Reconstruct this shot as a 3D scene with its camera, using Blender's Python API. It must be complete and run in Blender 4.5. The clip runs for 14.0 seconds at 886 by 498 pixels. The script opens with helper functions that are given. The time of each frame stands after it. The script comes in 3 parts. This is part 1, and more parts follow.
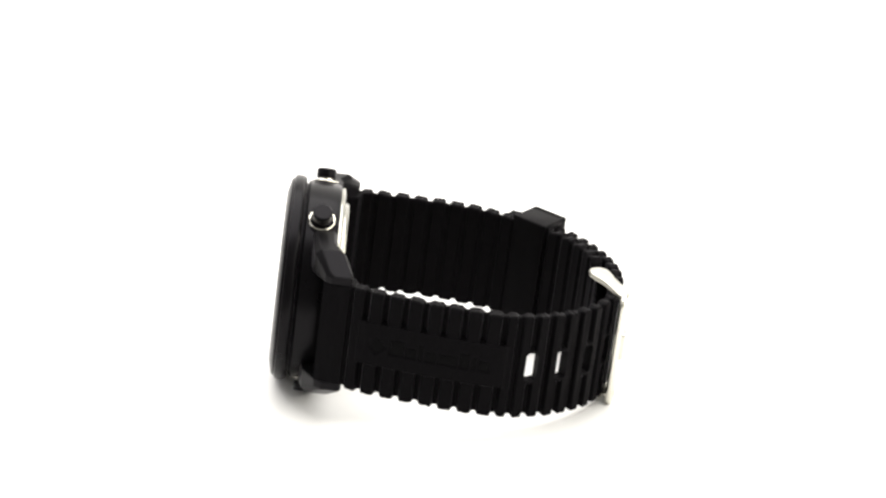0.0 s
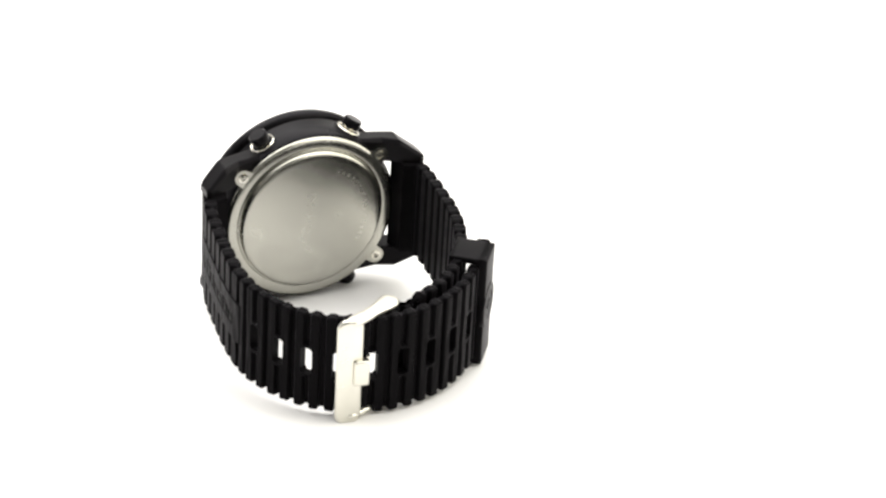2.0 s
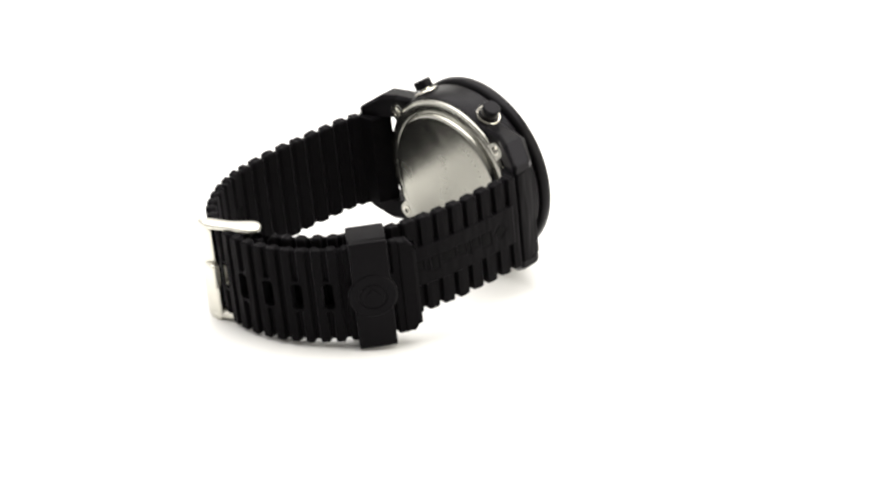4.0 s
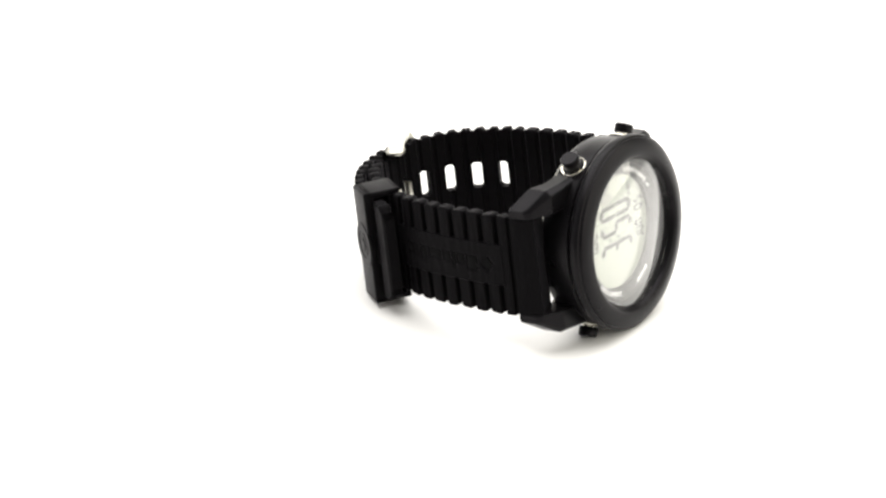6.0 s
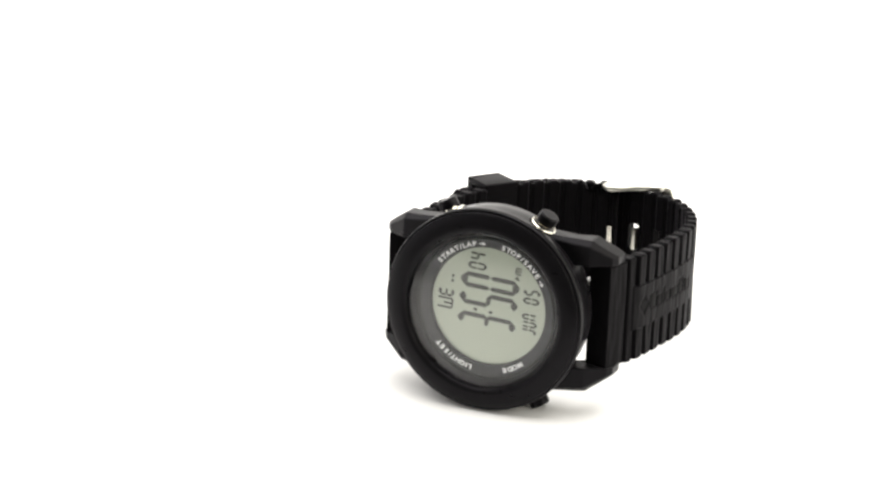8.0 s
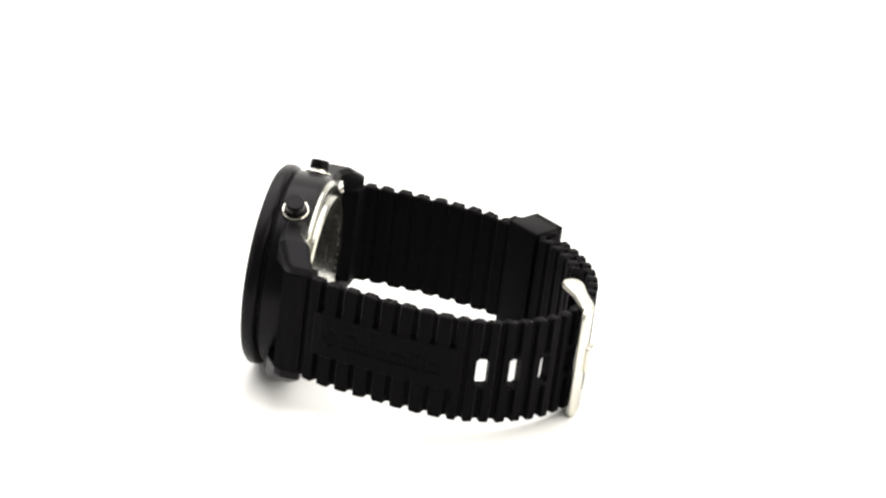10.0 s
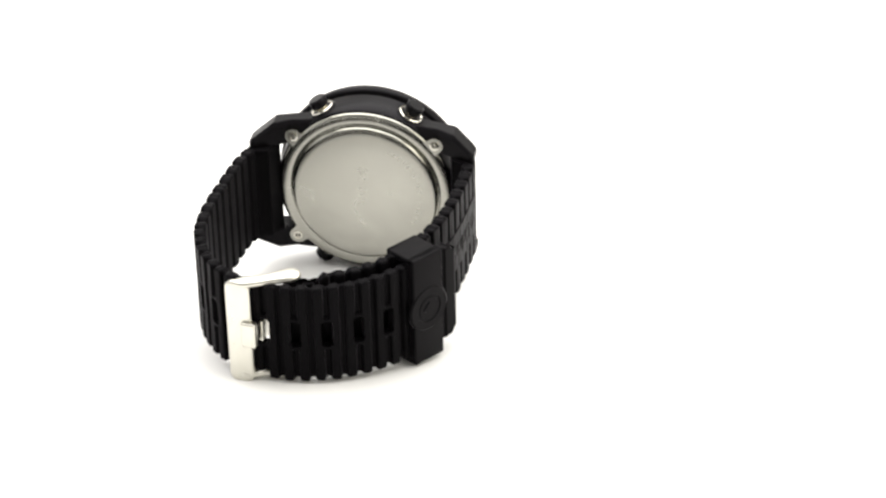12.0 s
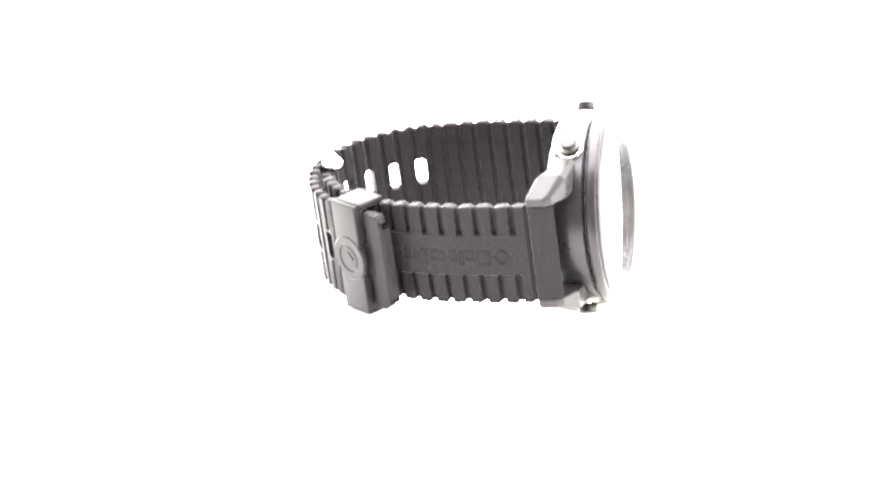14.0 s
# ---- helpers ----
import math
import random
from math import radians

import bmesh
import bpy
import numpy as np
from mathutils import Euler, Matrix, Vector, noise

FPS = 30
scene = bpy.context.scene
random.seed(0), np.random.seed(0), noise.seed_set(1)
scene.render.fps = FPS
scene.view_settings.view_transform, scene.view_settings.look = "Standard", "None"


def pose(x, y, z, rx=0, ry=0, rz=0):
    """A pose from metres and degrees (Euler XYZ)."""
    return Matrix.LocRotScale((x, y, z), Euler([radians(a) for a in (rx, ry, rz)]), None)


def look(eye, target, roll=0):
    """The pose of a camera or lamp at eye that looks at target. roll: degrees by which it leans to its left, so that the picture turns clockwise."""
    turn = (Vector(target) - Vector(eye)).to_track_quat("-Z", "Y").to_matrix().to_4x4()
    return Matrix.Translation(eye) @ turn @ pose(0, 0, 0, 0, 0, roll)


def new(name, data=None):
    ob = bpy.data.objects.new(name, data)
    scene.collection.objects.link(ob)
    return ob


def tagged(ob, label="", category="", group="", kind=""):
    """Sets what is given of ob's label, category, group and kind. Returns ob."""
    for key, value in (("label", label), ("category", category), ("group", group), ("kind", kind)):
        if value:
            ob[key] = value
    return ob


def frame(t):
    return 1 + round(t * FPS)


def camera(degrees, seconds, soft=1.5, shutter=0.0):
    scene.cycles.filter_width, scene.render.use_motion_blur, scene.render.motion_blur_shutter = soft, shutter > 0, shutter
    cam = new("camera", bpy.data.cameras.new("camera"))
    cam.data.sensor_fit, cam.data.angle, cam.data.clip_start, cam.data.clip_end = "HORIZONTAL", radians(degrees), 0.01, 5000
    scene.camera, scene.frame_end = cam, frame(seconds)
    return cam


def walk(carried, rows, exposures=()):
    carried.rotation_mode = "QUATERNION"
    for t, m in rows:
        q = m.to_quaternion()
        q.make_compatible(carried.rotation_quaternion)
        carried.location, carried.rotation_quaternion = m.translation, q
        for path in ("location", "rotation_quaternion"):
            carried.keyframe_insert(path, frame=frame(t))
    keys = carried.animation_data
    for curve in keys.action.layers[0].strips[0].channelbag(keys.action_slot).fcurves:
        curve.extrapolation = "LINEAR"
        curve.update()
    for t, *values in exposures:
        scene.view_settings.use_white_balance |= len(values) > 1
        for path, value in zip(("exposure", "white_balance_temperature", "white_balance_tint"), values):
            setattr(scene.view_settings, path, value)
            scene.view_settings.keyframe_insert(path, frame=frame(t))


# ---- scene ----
# A black digital wristwatch lies on its side on a white sheet inside a light tent
# and is turned once and a half about an upright axis before a camera that stands still.
MM = 0.001
SINK = 0.0015  # the sheet lies this much under the fitted zero

# ---------------------------------------------------------------- camera
cam = camera(17.366, 14.0, soft=2.5)
STAND = pose(0, -0.643, 0.3103 - SINK, 90 - 24.197, 0, 0.045) @ pose(0, 0, 0, 0, 0, -0.317)
walk(cam, [(0.0, STAND), (14.0, STAND)],
     exposures=[(0.0, 0.0), (13.45, 0.0), (13.6, 0.9), (13.7, 1.9), (13.8, 2.8), (13.9, 3.6), (14.0, 4.15)])

# ---------------------------------------------------------------- light
world = bpy.data.worlds.new("world")
scene.world = world
world.use_nodes = True
world.node_tree.nodes["Background"].inputs["Color"].default_value = (1.0, 0.975, 0.92, 1)
world.node_tree.nodes["Background"].inputs["Strength"].default_value = 0.3


def softbox(name, eye, target, width, height, watts, colour=(1, 0.98, 0.95)):
    data = bpy.data.lights.new(name, "AREA")
    data.shape, data.size, data.size_y, data.energy, data.color = "RECTANGLE", width, height, watts, colour
    ob = new(name, data)
    ob.matrix_world = look(eye, target)
    return ob


softbox("softbox_top", (0.0, 0.3, 1.2), (0, 0.05, 0), 2.0, 1.6, 48)
softbox("softbox_side", (1.3, -0.35, 0.6), (0, 0, 0.0), 2.2, 1.15, 25.0, (1, 0.965, 0.85))
softbox("softbox_side", (-1.4, 0.0, 0.55), (0, 0, 0.0), 1.8, 1.0, 5.0, (1, 0.98, 0.99))


# ---------------------------------------------------------------- materials
def material(name, colour, rough=0.5, metal=0.0, spread=0.15, scale=400.0, bump=0.0, bump_scale=3000.0, spec=0.5, sheen=0.0):
    m = bpy.data.materials.new(name)
    m.use_nodes = True
    nodes, links = m.node_tree.nodes, m.node_tree.links
    b = nodes["Principled BSDF"]
    b.inputs["Metallic"].default_value = metal
    b.inputs["Specular IOR Level"].default_value = spec
    b.inputs["Sheen Weight"].default_value, b.inputs["Sheen Roughness"].default_value = sheen, 0.35
    at = nodes.new("ShaderNodeTexCoord")
    big = nodes.new("ShaderNodeTexNoise")
    big.inputs["Scale"].default_value, big.inputs["Detail"].default_value = scale, 6
    links.new(at.outputs["Object"], big.inputs["Vector"])
    ramp = nodes.new("ShaderNodeMix")
    ramp.data_type = "RGBA"
    ramp.inputs["A"].default_value = (*[c * (1 - spread) for c in colour], 1)
    ramp.inputs["B"].default_value = (*[min(1, c * (1 + spread)) for c in colour], 1)
    links.new(big.outputs["Fac"], ramp.inputs["Factor"])
    links.new(ramp.outputs["Result"], b.inputs["Base Color"])
    rr = nodes.new("ShaderNodeMapRange")
    rr.inputs["To Min"].default_value, rr.inputs["To Max"].default_value = max(0.02, rough - 0.08), min(1, rough + 0.08)
    links.new(big.outputs["Fac"], rr.inputs["Value"])
    links.new(rr.outputs["Result"], b.inputs["Roughness"])
    if bump:
        fine = nodes.new("ShaderNodeTexNoise")
        fine.inputs["Scale"].default_value, fine.inputs["Detail"].default_value = bump_scale, 4
        links.new(at.outputs["Object"], fine.inputs["Vector"])
        bp = nodes.new("ShaderNodeBump")
        bp.inputs["Strength"].default_value, bp.inputs["Distance"].default_value = bump, 0.00005
        links.new(fine.outputs["Fac"], bp.inputs["Height"])
        links.new(bp.outputs["Normal"], b.inputs["Normal"])
    return m


def brushed_steel():
    m = material("brushed_steel", (0.45, 0.443, 0.397), 0.25, 1.0, 0.2, 100.0)
    nodes, links = m.node_tree.nodes, m.node_tree.links
    nodes["Noise Texture"].inputs["Distortion"].default_value = 1.0  # wiped smears
    at = nodes.new("ShaderNodeTexCoord")
    mp = nodes.new("ShaderNodeMapping")
    mp.inputs["Scale"].default_value = (60, 9000, 60)
    tex = nodes.new("ShaderNodeTexNoise")
    tex.inputs["Scale"].default_value, tex.inputs["Detail"].default_value = 1.0, 3
    bp = nodes.new("ShaderNodeBump")
    bp.inputs["Strength"].default_value, bp.inputs["Distance"].default_value = 0.12, 0.00001
    links.new(at.outputs["Object"], mp.inputs["Vector"])
    links.new(mp.outputs["Vector"], tex.inputs["Vector"])
    links.new(tex.outputs["Fac"], bp.inputs["Height"])
    links.new(bp.outputs["Normal"], nodes["Principled BSDF"].inputs["Normal"])
    return m


RUBBER = material("black_rubber", (0.0028, 0.0026, 0.0030), 0.5, 0, 0.25, 300, 0.25, 5000, 0.03, 0.052)
PLATE_RUBBER = material("smooth_rubber", (0.0028, 0.0026, 0.0030), 0.42, 0, 0.2, 300, 0.1, 5000, 0.048, 0.056)
RESIN = material("black_case_resin", (0.0028, 0.0026, 0.0030), 0.3, 0, 0.2, 200, 0.08, 4000, 0.105, 0.046)
BEZEL = material("black_coated_bezel", (0.0028, 0.0026, 0.0030), 0.3, 0, 0.2, 300, 0.12, 6000, 0.1, 0.034)
STEEL = brushed_steel()


for dark in (RUBBER, PLATE_RUBBER, RESIN, BEZEL):
    dark.node_tree.nodes["Principled BSDF"].inputs["Specular Tint"].default_value = (0.96, 0.92, 1.0, 1)
    dark.node_tree.nodes["Principled BSDF"].inputs["Sheen Tint"].default_value = (0.95, 0.9, 1.0, 1)


def turned_rings(m, count, strength):
    """Fine lathe marks round the z axis, as relief over the grain."""
    nodes, links = m.node_tree.nodes, m.node_tree.links
    at = nodes.new("ShaderNodeTexCoord")
    wave = nodes.new("ShaderNodeTexWave")
    wave.wave_type, wave.rings_direction = "RINGS", "Z"
    wave.inputs["Scale"].default_value, wave.inputs["Distortion"].default_value = count, 0.3
    bp = nodes.new("ShaderNodeBump")
    bp.inputs["Strength"].default_value, bp.inputs["Distance"].default_value = strength, 0.00004
    links.new(at.outputs["Object"], wave.inputs["Vector"])
    links.new(wave.outputs["Fac"], bp.inputs["Height"])
    b = nodes["Principled BSDF"]
    if b.inputs["Normal"].is_linked:
        links.new(b.inputs["Normal"].links[0].from_socket, bp.inputs["Normal"])
    links.new(bp.outputs["Normal"], b.inputs["Normal"])


turned_rings(BEZEL, 700, 0.35)
# plate rubber made darker: the shade of sunken letters is in the colour
LETTER = material("shaded_letter_rubber", (0.0024, 0.0023, 0.0026), 0.55, 0, 0.2, 300, 0.1, 5000, 0.032, 0.032)
POLISHED = material("polished_steel", (0.86, 0.83, 0.74), 0.16, 1.0, 0.05, 300)
BUCKLE = material("satin_nickel", (0.64, 0.625, 0.56), 0.30, 1.0, 0.05, 300)
ETCH = material("etched_steel", (0.46, 0.452, 0.405), 0.28, 1.0, 0.04, 600)
LCD = material("reflective_lcd", (0.435, 0.47, 0.385), 0.46, 0.65, 0.03, 200, spec=0.25)
LCD_INK = material("lcd_segment", (0.065, 0.066, 0.06), 0.5, 0, 0.05, 200, spec=0.2)
RING = material("dark_grey_dial_ring", (0.032, 0.032, 0.034), 0.5, 0, 0.08, 400)
PRINT = material("white_print", (0.88, 0.88, 0.87), 0.6, 0, 0.04, 400)
# near-black that puts the shade of recesses into the colour
DARK = material("recess_shade", (0.006, 0.006, 0.006), 0.7, 0, 0.1, 300)
UNSEEN_GREY = material("unseen_grey_plane", (0.10, 0.10, 0.10), 0.5, 0, 0.1, 8.0)
SHEET = material("white_acrylic_sheet", (0.82, 0.815, 0.805), 0.55, 0, 0.012, 6.0, 0.0)


def clear_glass():
    m = bpy.data.materials.new("clear_crystal")
    m.use_nodes = True
    nodes, links = m.node_tree.nodes, m.node_tree.links
    for n in list(nodes):
        nodes.remove(n)
    out = nodes.new("ShaderNodeOutputMaterial")
    clear = nodes.new("ShaderNodeBsdfTransparent")
    gloss = nodes.new("ShaderNodeBsdfGlossy")
    gloss.inputs["Roughness"].default_value = 0.04
    edge = nodes.new("ShaderNodeLayerWeight")
    edge.inputs["Blend"].default_value = 0.5
    power = nodes.new("ShaderNodeMath")
    power.operation = "POWER"
    power.inputs[1].default_value = 2.8
    links.new(edge.outputs["Facing"], power.inputs[0])
    lift = nodes.new("ShaderNodeMath")
    lift.operation, lift.use_clamp = "MULTIPLY_ADD", True
    lift.inputs[1].default_value, lift.inputs[2].default_value = 0.95, 0.018
    links.new(power.outputs["Value"], lift.inputs[0])
    mix = nodes.new("ShaderNodeMixShader")
    links.new(lift.outputs["Value"], mix.inputs["Fac"])
    links.new(clear.outputs["BSDF"], mix.inputs[1])
    links.new(gloss.outputs["BSDF"], mix.inputs[2])
    links.new(mix.outputs["Shader"], out.inputs["Surface"])
    return m


GLASS = clear_glass()


# ---------------------------------------------------------------- mesh tools (millimetres in, metres out)
def part(name, bm, material_, parent, label="", smooth=35):
    bmesh.ops.recalc_face_normals(bm, faces=bm.faces)
    me = bpy.data.meshes.new(name)
    bmesh.ops.scale(bm, vec=(MM, MM, MM), verts=bm.verts)
    bm.to_mesh(me)
    bm.free()
    me.materials.append(material_)
    for f in me.polygons:
        f.use_smooth = smooth > 0
    if smooth:
        me.set_sharp_from_angle(angle=radians(smooth))
    ob = new(name, me)
    ob.parent = parent
    if label:
        tagged(ob, label)
    return ob


def lathe(profile, n=128, closed=True):
    """A ring or disc round the z axis from (radius, z) pairs."""
    bm = bmesh.new()
    rings = []
    for r, z in profile:
        if r < 1e-6:
            rings.append([bm.verts.new((0, 0, z))])
        else:
            rings.append([bm.verts.new((r * math.cos(2 * math.pi * k / n), r * math.sin(2 * math.pi * k / n), z)) for k in range(n)])
    pairs = list(zip(rings, rings[1:])) + ([(rings[-1], rings[0])] if closed else [])
    for a, b in pairs:
        for k in range(n):
            j = (k + 1) % n
            if len(a) == 1 and len(b) == 1:
                continue
            if len(a) == 1:
                bm.faces.new((a[0], b[j], b[k]))
            elif len(b) == 1:
                bm.faces.new((a[k], a[j], b[0]))
            else:
                bm.faces.new((a[k], a[j], b[j], b[k]))
    return bm


def hull(points, bevel=0.3, segments=2):
    bm = bmesh.new()
    for q in points:
        bm.verts.new(q)
    got = bmesh.ops.convex_hull(bm, input=bm.verts)
    bmesh.ops.delete(bm, geom=list({g for g in got["geom_unused"] + got["geom_interior"] if isinstance(g, bmesh.types.BMVert)}), context="VERTS")
    bmesh.ops.dissolve_limit(bm, angle_limit=radians(2), verts=bm.verts, edges=bm.edges)
    if bevel:
        bmesh.ops.bevel(bm, geom=list(bm.edges), offset=bevel, segments=segments, affect="EDGES", profile=0.6, clamp_overlap=True)
    return bm


def slab(x0, x1, y0, y1, z0, z1, bevel=0.2, segments=2):
    return hull([(x, y, z) for x in (x0, x1) for y in (y0, y1) for z in (z0, z1)], bevel, segments)


def prism(outline, z0, z1, bevel=0.0):
    """An outline in x, y drawn out along z."""
    bm = bmesh.new()
    low = [bm.verts.new((x, y, z0)) for x, y in outline]
    top = [bm.verts.new((x, y, z1)) for x, y in outline]
    n = len(outline)
    bm.faces.new(low[::-1])
    cap = bm.faces.new(top)
    for k in range(n):
        bm.faces.new((low[k], low[(k + 1) % n], top[(k + 1) % n], top[k]))
    if bevel:
        bmesh.ops.bevel(bm, geom=list(cap.edges), offset=bevel, segments=2, affect="EDGES", clamp_overlap=True)
    return bm


def turned(bm, m):
    bmesh.ops.transform(bm, matrix=m, verts=bm.verts)
    return bm


def joined(*bms):
    """One bmesh out of several."""
    out = bmesh.new()
    for b in bms:
        me = bpy.data.meshes.new("joint")
        b.to_mesh(me)
        out.from_mesh(me)
        bpy.data.meshes.remove(me)
        b.free()
    return out


def spline(points, step=0.1):
    """A smooth line through points, resampled evenly: places, tangents and the way along it."""
    q = np.array(points, float)
    q = np.vstack([2 * q[0] - q[1], q, 2 * q[-1] - q[-2]])
    fine = []
    for k in range(1, len(q) - 2):
        a, b, c, d = q[k - 1:k + 3]
        for t in np.linspace(0, 1, 60, endpoint=False):
            fine.append(0.5 * (2 * b + (c - a) * t + (2 * a - 5 * b + 4 * c - d) * t * t + (3 * b - a - 3 * c + d) * t ** 3))
    fine.append(q[-2])
    fine = np.array(fine)
    way = np.concatenate([[0], np.cumsum(np.linalg.norm(np.diff(fine, axis=0), axis=1))])
    return fine, way


def sag(z, drop=-1.0):
    """How far a strap half sinks or rises away from the case."""
    return drop * min(1.0, max(0.0, (-z - 4) / 34))


class Line:
    """The outer line of a strap in the x, z plane; side says on which hand the outside lies."""

    def __init__(self, points, side, drop=-1.0):
        self.p, self.s = spline(points)
        self.drop = drop
        self.side, self.length = side, self.s[-1]

    def at(self, s):
        x, z = np.interp(s, self.s, self.p[:, 0]), np.interp(s, self.s, self.p[:, 1])
        e = 0.4
        dx = np.interp(s + e, self.s, self.p[:, 0]) - np.interp(s - e, self.s, self.p[:, 0])
        dz = np.interp(s + e, self.s, self.p[:, 1]) - np.interp(s - e, self.s, self.p[:, 1])
        n = math.hypot(dx, dz)
        return x, z, -dz / n * self.side, dx / n * self.side, dx / n, dz / n

    def matrix(self, s, y=0.0, lift=0.0):
        """A frame on the outer side: x along the strap, y across it, z outward."""
        x, z, nx, nz, tx, tz = self.at(s)
        m = Matrix.Identity(4)
        normal, along = Vector((nx, 0, nz)), Vector((tx, 0, tz))
        across = normal.cross(along)
        for r in range(3):
            m[r][0], m[r][1], m[r][2] = along[r], across[r], normal[r]
        m.translation = Vector((x, y + sag(z, self.drop), z)) + normal * lift
        return m


FOOT = 0.3  # how much further a strap reaches down than up


def strap_sheet(line, s0, s1, relief, inner, half, holes):
    """A strap as a closed sheet over a grid: relief(s, y) sinks the outside, inner(s, y) is how deep the inside
    lies, half(s) is half the width, holes are (s, length along, half width)."""
    step = 0.25
    stations = list(np.linspace(s0, s1, int((s1 - s0) / step) + 1))
    for c, w, _ in holes:
        stations = [s for s in stations if min(abs(s - c + w / 2), abs(s - c - w / 2)) > step * 0.55]
        stations += [c - w / 2, c + w / 2]
    stations = sorted(stations)
    inside = sorted({0.0, 0.4, 0.8, 1.2, 1.5, 1.8, 2.1, 2.5, 2.9, 3.2, 3.5, 4.0, 4.6, 4.95, 5.1, 5.3, 5.6, 6.0, 6.8, 7.8, 8.8, 9.8, 10.8})
    cols = [-v for v in inside[::-1]] + inside[1:]
    ys = [-3.0] + [-2.0] + cols + [2.0] + [3.0]  # the outer ones are set per station
    bm = bmesh.new()
    n_y = len(ys)
    out, inn = [], []
    for s in stations:
        x, z, nx, nz, _, _ = line.at(s)
        h = half(s)
        row_o, row_i = [], []
        for j in range(n_y):
            y = ys[j]
            extra = 0.0
            if j in (0, n_y - 1):
                y, extra = h if j else -h - FOOT, 0.3
            elif j in (1, n_y - 2):
                y = h - 0.3 if j > 1 else -h - FOOT + 0.3
            d = relief(s, y) + extra
            e = inner(s, y) - extra
            row_o.append(bm.verts.new((x - nx * d, y + sag(z, line.drop), z - nz * d)))
            row_i.append(bm.verts.new((x - nx * e, y + sag(z, line.drop), z - nz * e)))
        out.append(row_o)
        inn.append(row_i)
    n_s = len(stations)

    def solid(i, j):
        if not (0 <= i < n_s - 1 and 0 <= j < n_y - 1):
            return False
        if j < 2 or j > n_y - 4:
            return True
        s, y = (stations[i] + stations[i + 1]) / 2, abs(ys[j] + ys[j + 1]) / 2
        for c, w, hw in holes:
            if abs(s - c) < w / 2:
                round_off = 0.6 * (abs(s - c) / (w / 2)) ** 3
                if y < hw - round_off:
                    return False
        return True

    for i in range(n_s - 1):
        for j in range(n_y - 1):
            if not solid(i, j):
                continue
            bm.faces.new((out[i][j], out[i + 1][j], out[i + 1][j + 1], out[i][j + 1]))
            bm.faces.new((inn[i][j], inn[i][j + 1], inn[i + 1][j + 1], inn[i + 1][j]))
            for (a, b), (di, dj) in ((((i, j), (i, j + 1)), (-1, 0)), (((i + 1, j), (i + 1, j + 1)), (1, 0)),
                                     (((i, j), (i + 1, j)), (0, -1)), (((i, j + 1), (i + 1, j + 1)), (0, 1))):
                if not solid(i + di, j + dj):
                    bm.faces.new((out[a[0]][a[1]], out[b[0]][b[1]], inn[b[0]][b[1]], inn[a[0]][a[1]]))
    loose = [v for v in bm.verts if not v.link_faces]
    bmesh.ops.delete(bm, geom=loose, context="VERTS")
    return bm


def groove(s, centre, width, ramp=0.3):
    """1 in a groove, 0 outside, with sloped sides."""
    return min(1.0, max(0.0, (width / 2 + ramp / 2 - abs(s - centre)) / ramp))


# ---------------------------------------------------------------- the setting
def build_ground():
    """An added, unseen dark plane, and on it a white sweep of card that rises behind the watch."""
    # added out of view: past the card's front edge it darkens the display's reflections
    bm = bmesh.new()
    n = 24
    xs = [math.copysign((abs(k) / n) ** 2, k) * 8 for k in range(-n, n + 1)]
    grid = [[bm.verts.new((x / MM, y / MM, -1.2)) for y in xs] for x in xs]
    for a, b in zip(grid, grid[1:]):
        for k in range(len(xs) - 1):
            bm.faces.new((a[k], b[k], b[k + 1], a[k + 1]))
    ob = part("ground", bm, UNSEEN_GREY, None, "added grey plane under the white card, out of view, that darkens reflections", 0)
    tagged(ob, category="table top", kind="structure")
    line = [(-0.17, 0.0)] + [(-0.15 + 0.05 * k, 0.0) for k in range(20)]
    line += [(0.80 + 0.5 * math.sin(radians(6 * k)), 0.5 - 0.5 * math.cos(radians(6 * k))) for k in range(1, 15)] + [(1.31, 0.55), (1.32, 1.1)]
    bm = bmesh.new()
    xs = [-1.0 + 0.1 * k for k in range(21)]
    top, under_ = [], []
    for k, (y, z) in enumerate(line):
        (ya, za), (yb, zb) = line[max(0, k - 1)], line[min(len(line) - 1, k + 1)]
        n = math.hypot(yb - ya, zb - za)
        ny, nz = (zb - za) / n * 0.8, -(yb - ya) / n * 0.8
        top.append([bm.verts.new((x / MM, y / MM, z / MM)) for x in xs])
        under_.append([bm.verts.new((x / MM, y / MM + ny, z / MM + nz)) for x in xs])
    last = len(xs) - 1
    for a, b, c, d in zip(top, top[1:], under_, under_[1:]):
        for k in range(last):
            bm.faces.new((a[k], a[k + 1], b[k + 1], b[k]))
            bm.faces.new((c[k + 1], c[k], d[k], d[k + 1]))
        bm.faces.new((a[0], b[0], d[0], c[0]))
        bm.faces.new((b[last], a[last], c[last], d[last]))
    for a, c in ((top[0], under_[0]), (under_[-1], top[-1])):
        for k in range(last):
            bm.faces.new((a[k + 1], a[k], c[k], c[k + 1]))
    ob = part("backdrop", bm, SHEET, None, "seamless white card sweep that the watch lies on", 40)
    return tagged(ob, category="backdrop", kind="structure")


build_ground()

# ---------------------------------------------------------------- the watch
# x to the strap with the holes, y up, z out of the face; the zero is in the middle of the case back
LIE = Matrix(((0.9993, -0.0011, -0.0379, 0.02387), (-0.0375, 0.1256, -0.9914, -0.02654), (0.0058, 0.9921, 0.1255, 0.02420 - SINK), (0, 0, 0, 1)))

watch = tagged(new("wristwatch"), "black digital wristwatch with buckled ribbed rubber strap, on its side", "wristwatch")


def place(ob):
    ob.matrix_local = LIE
    return ob


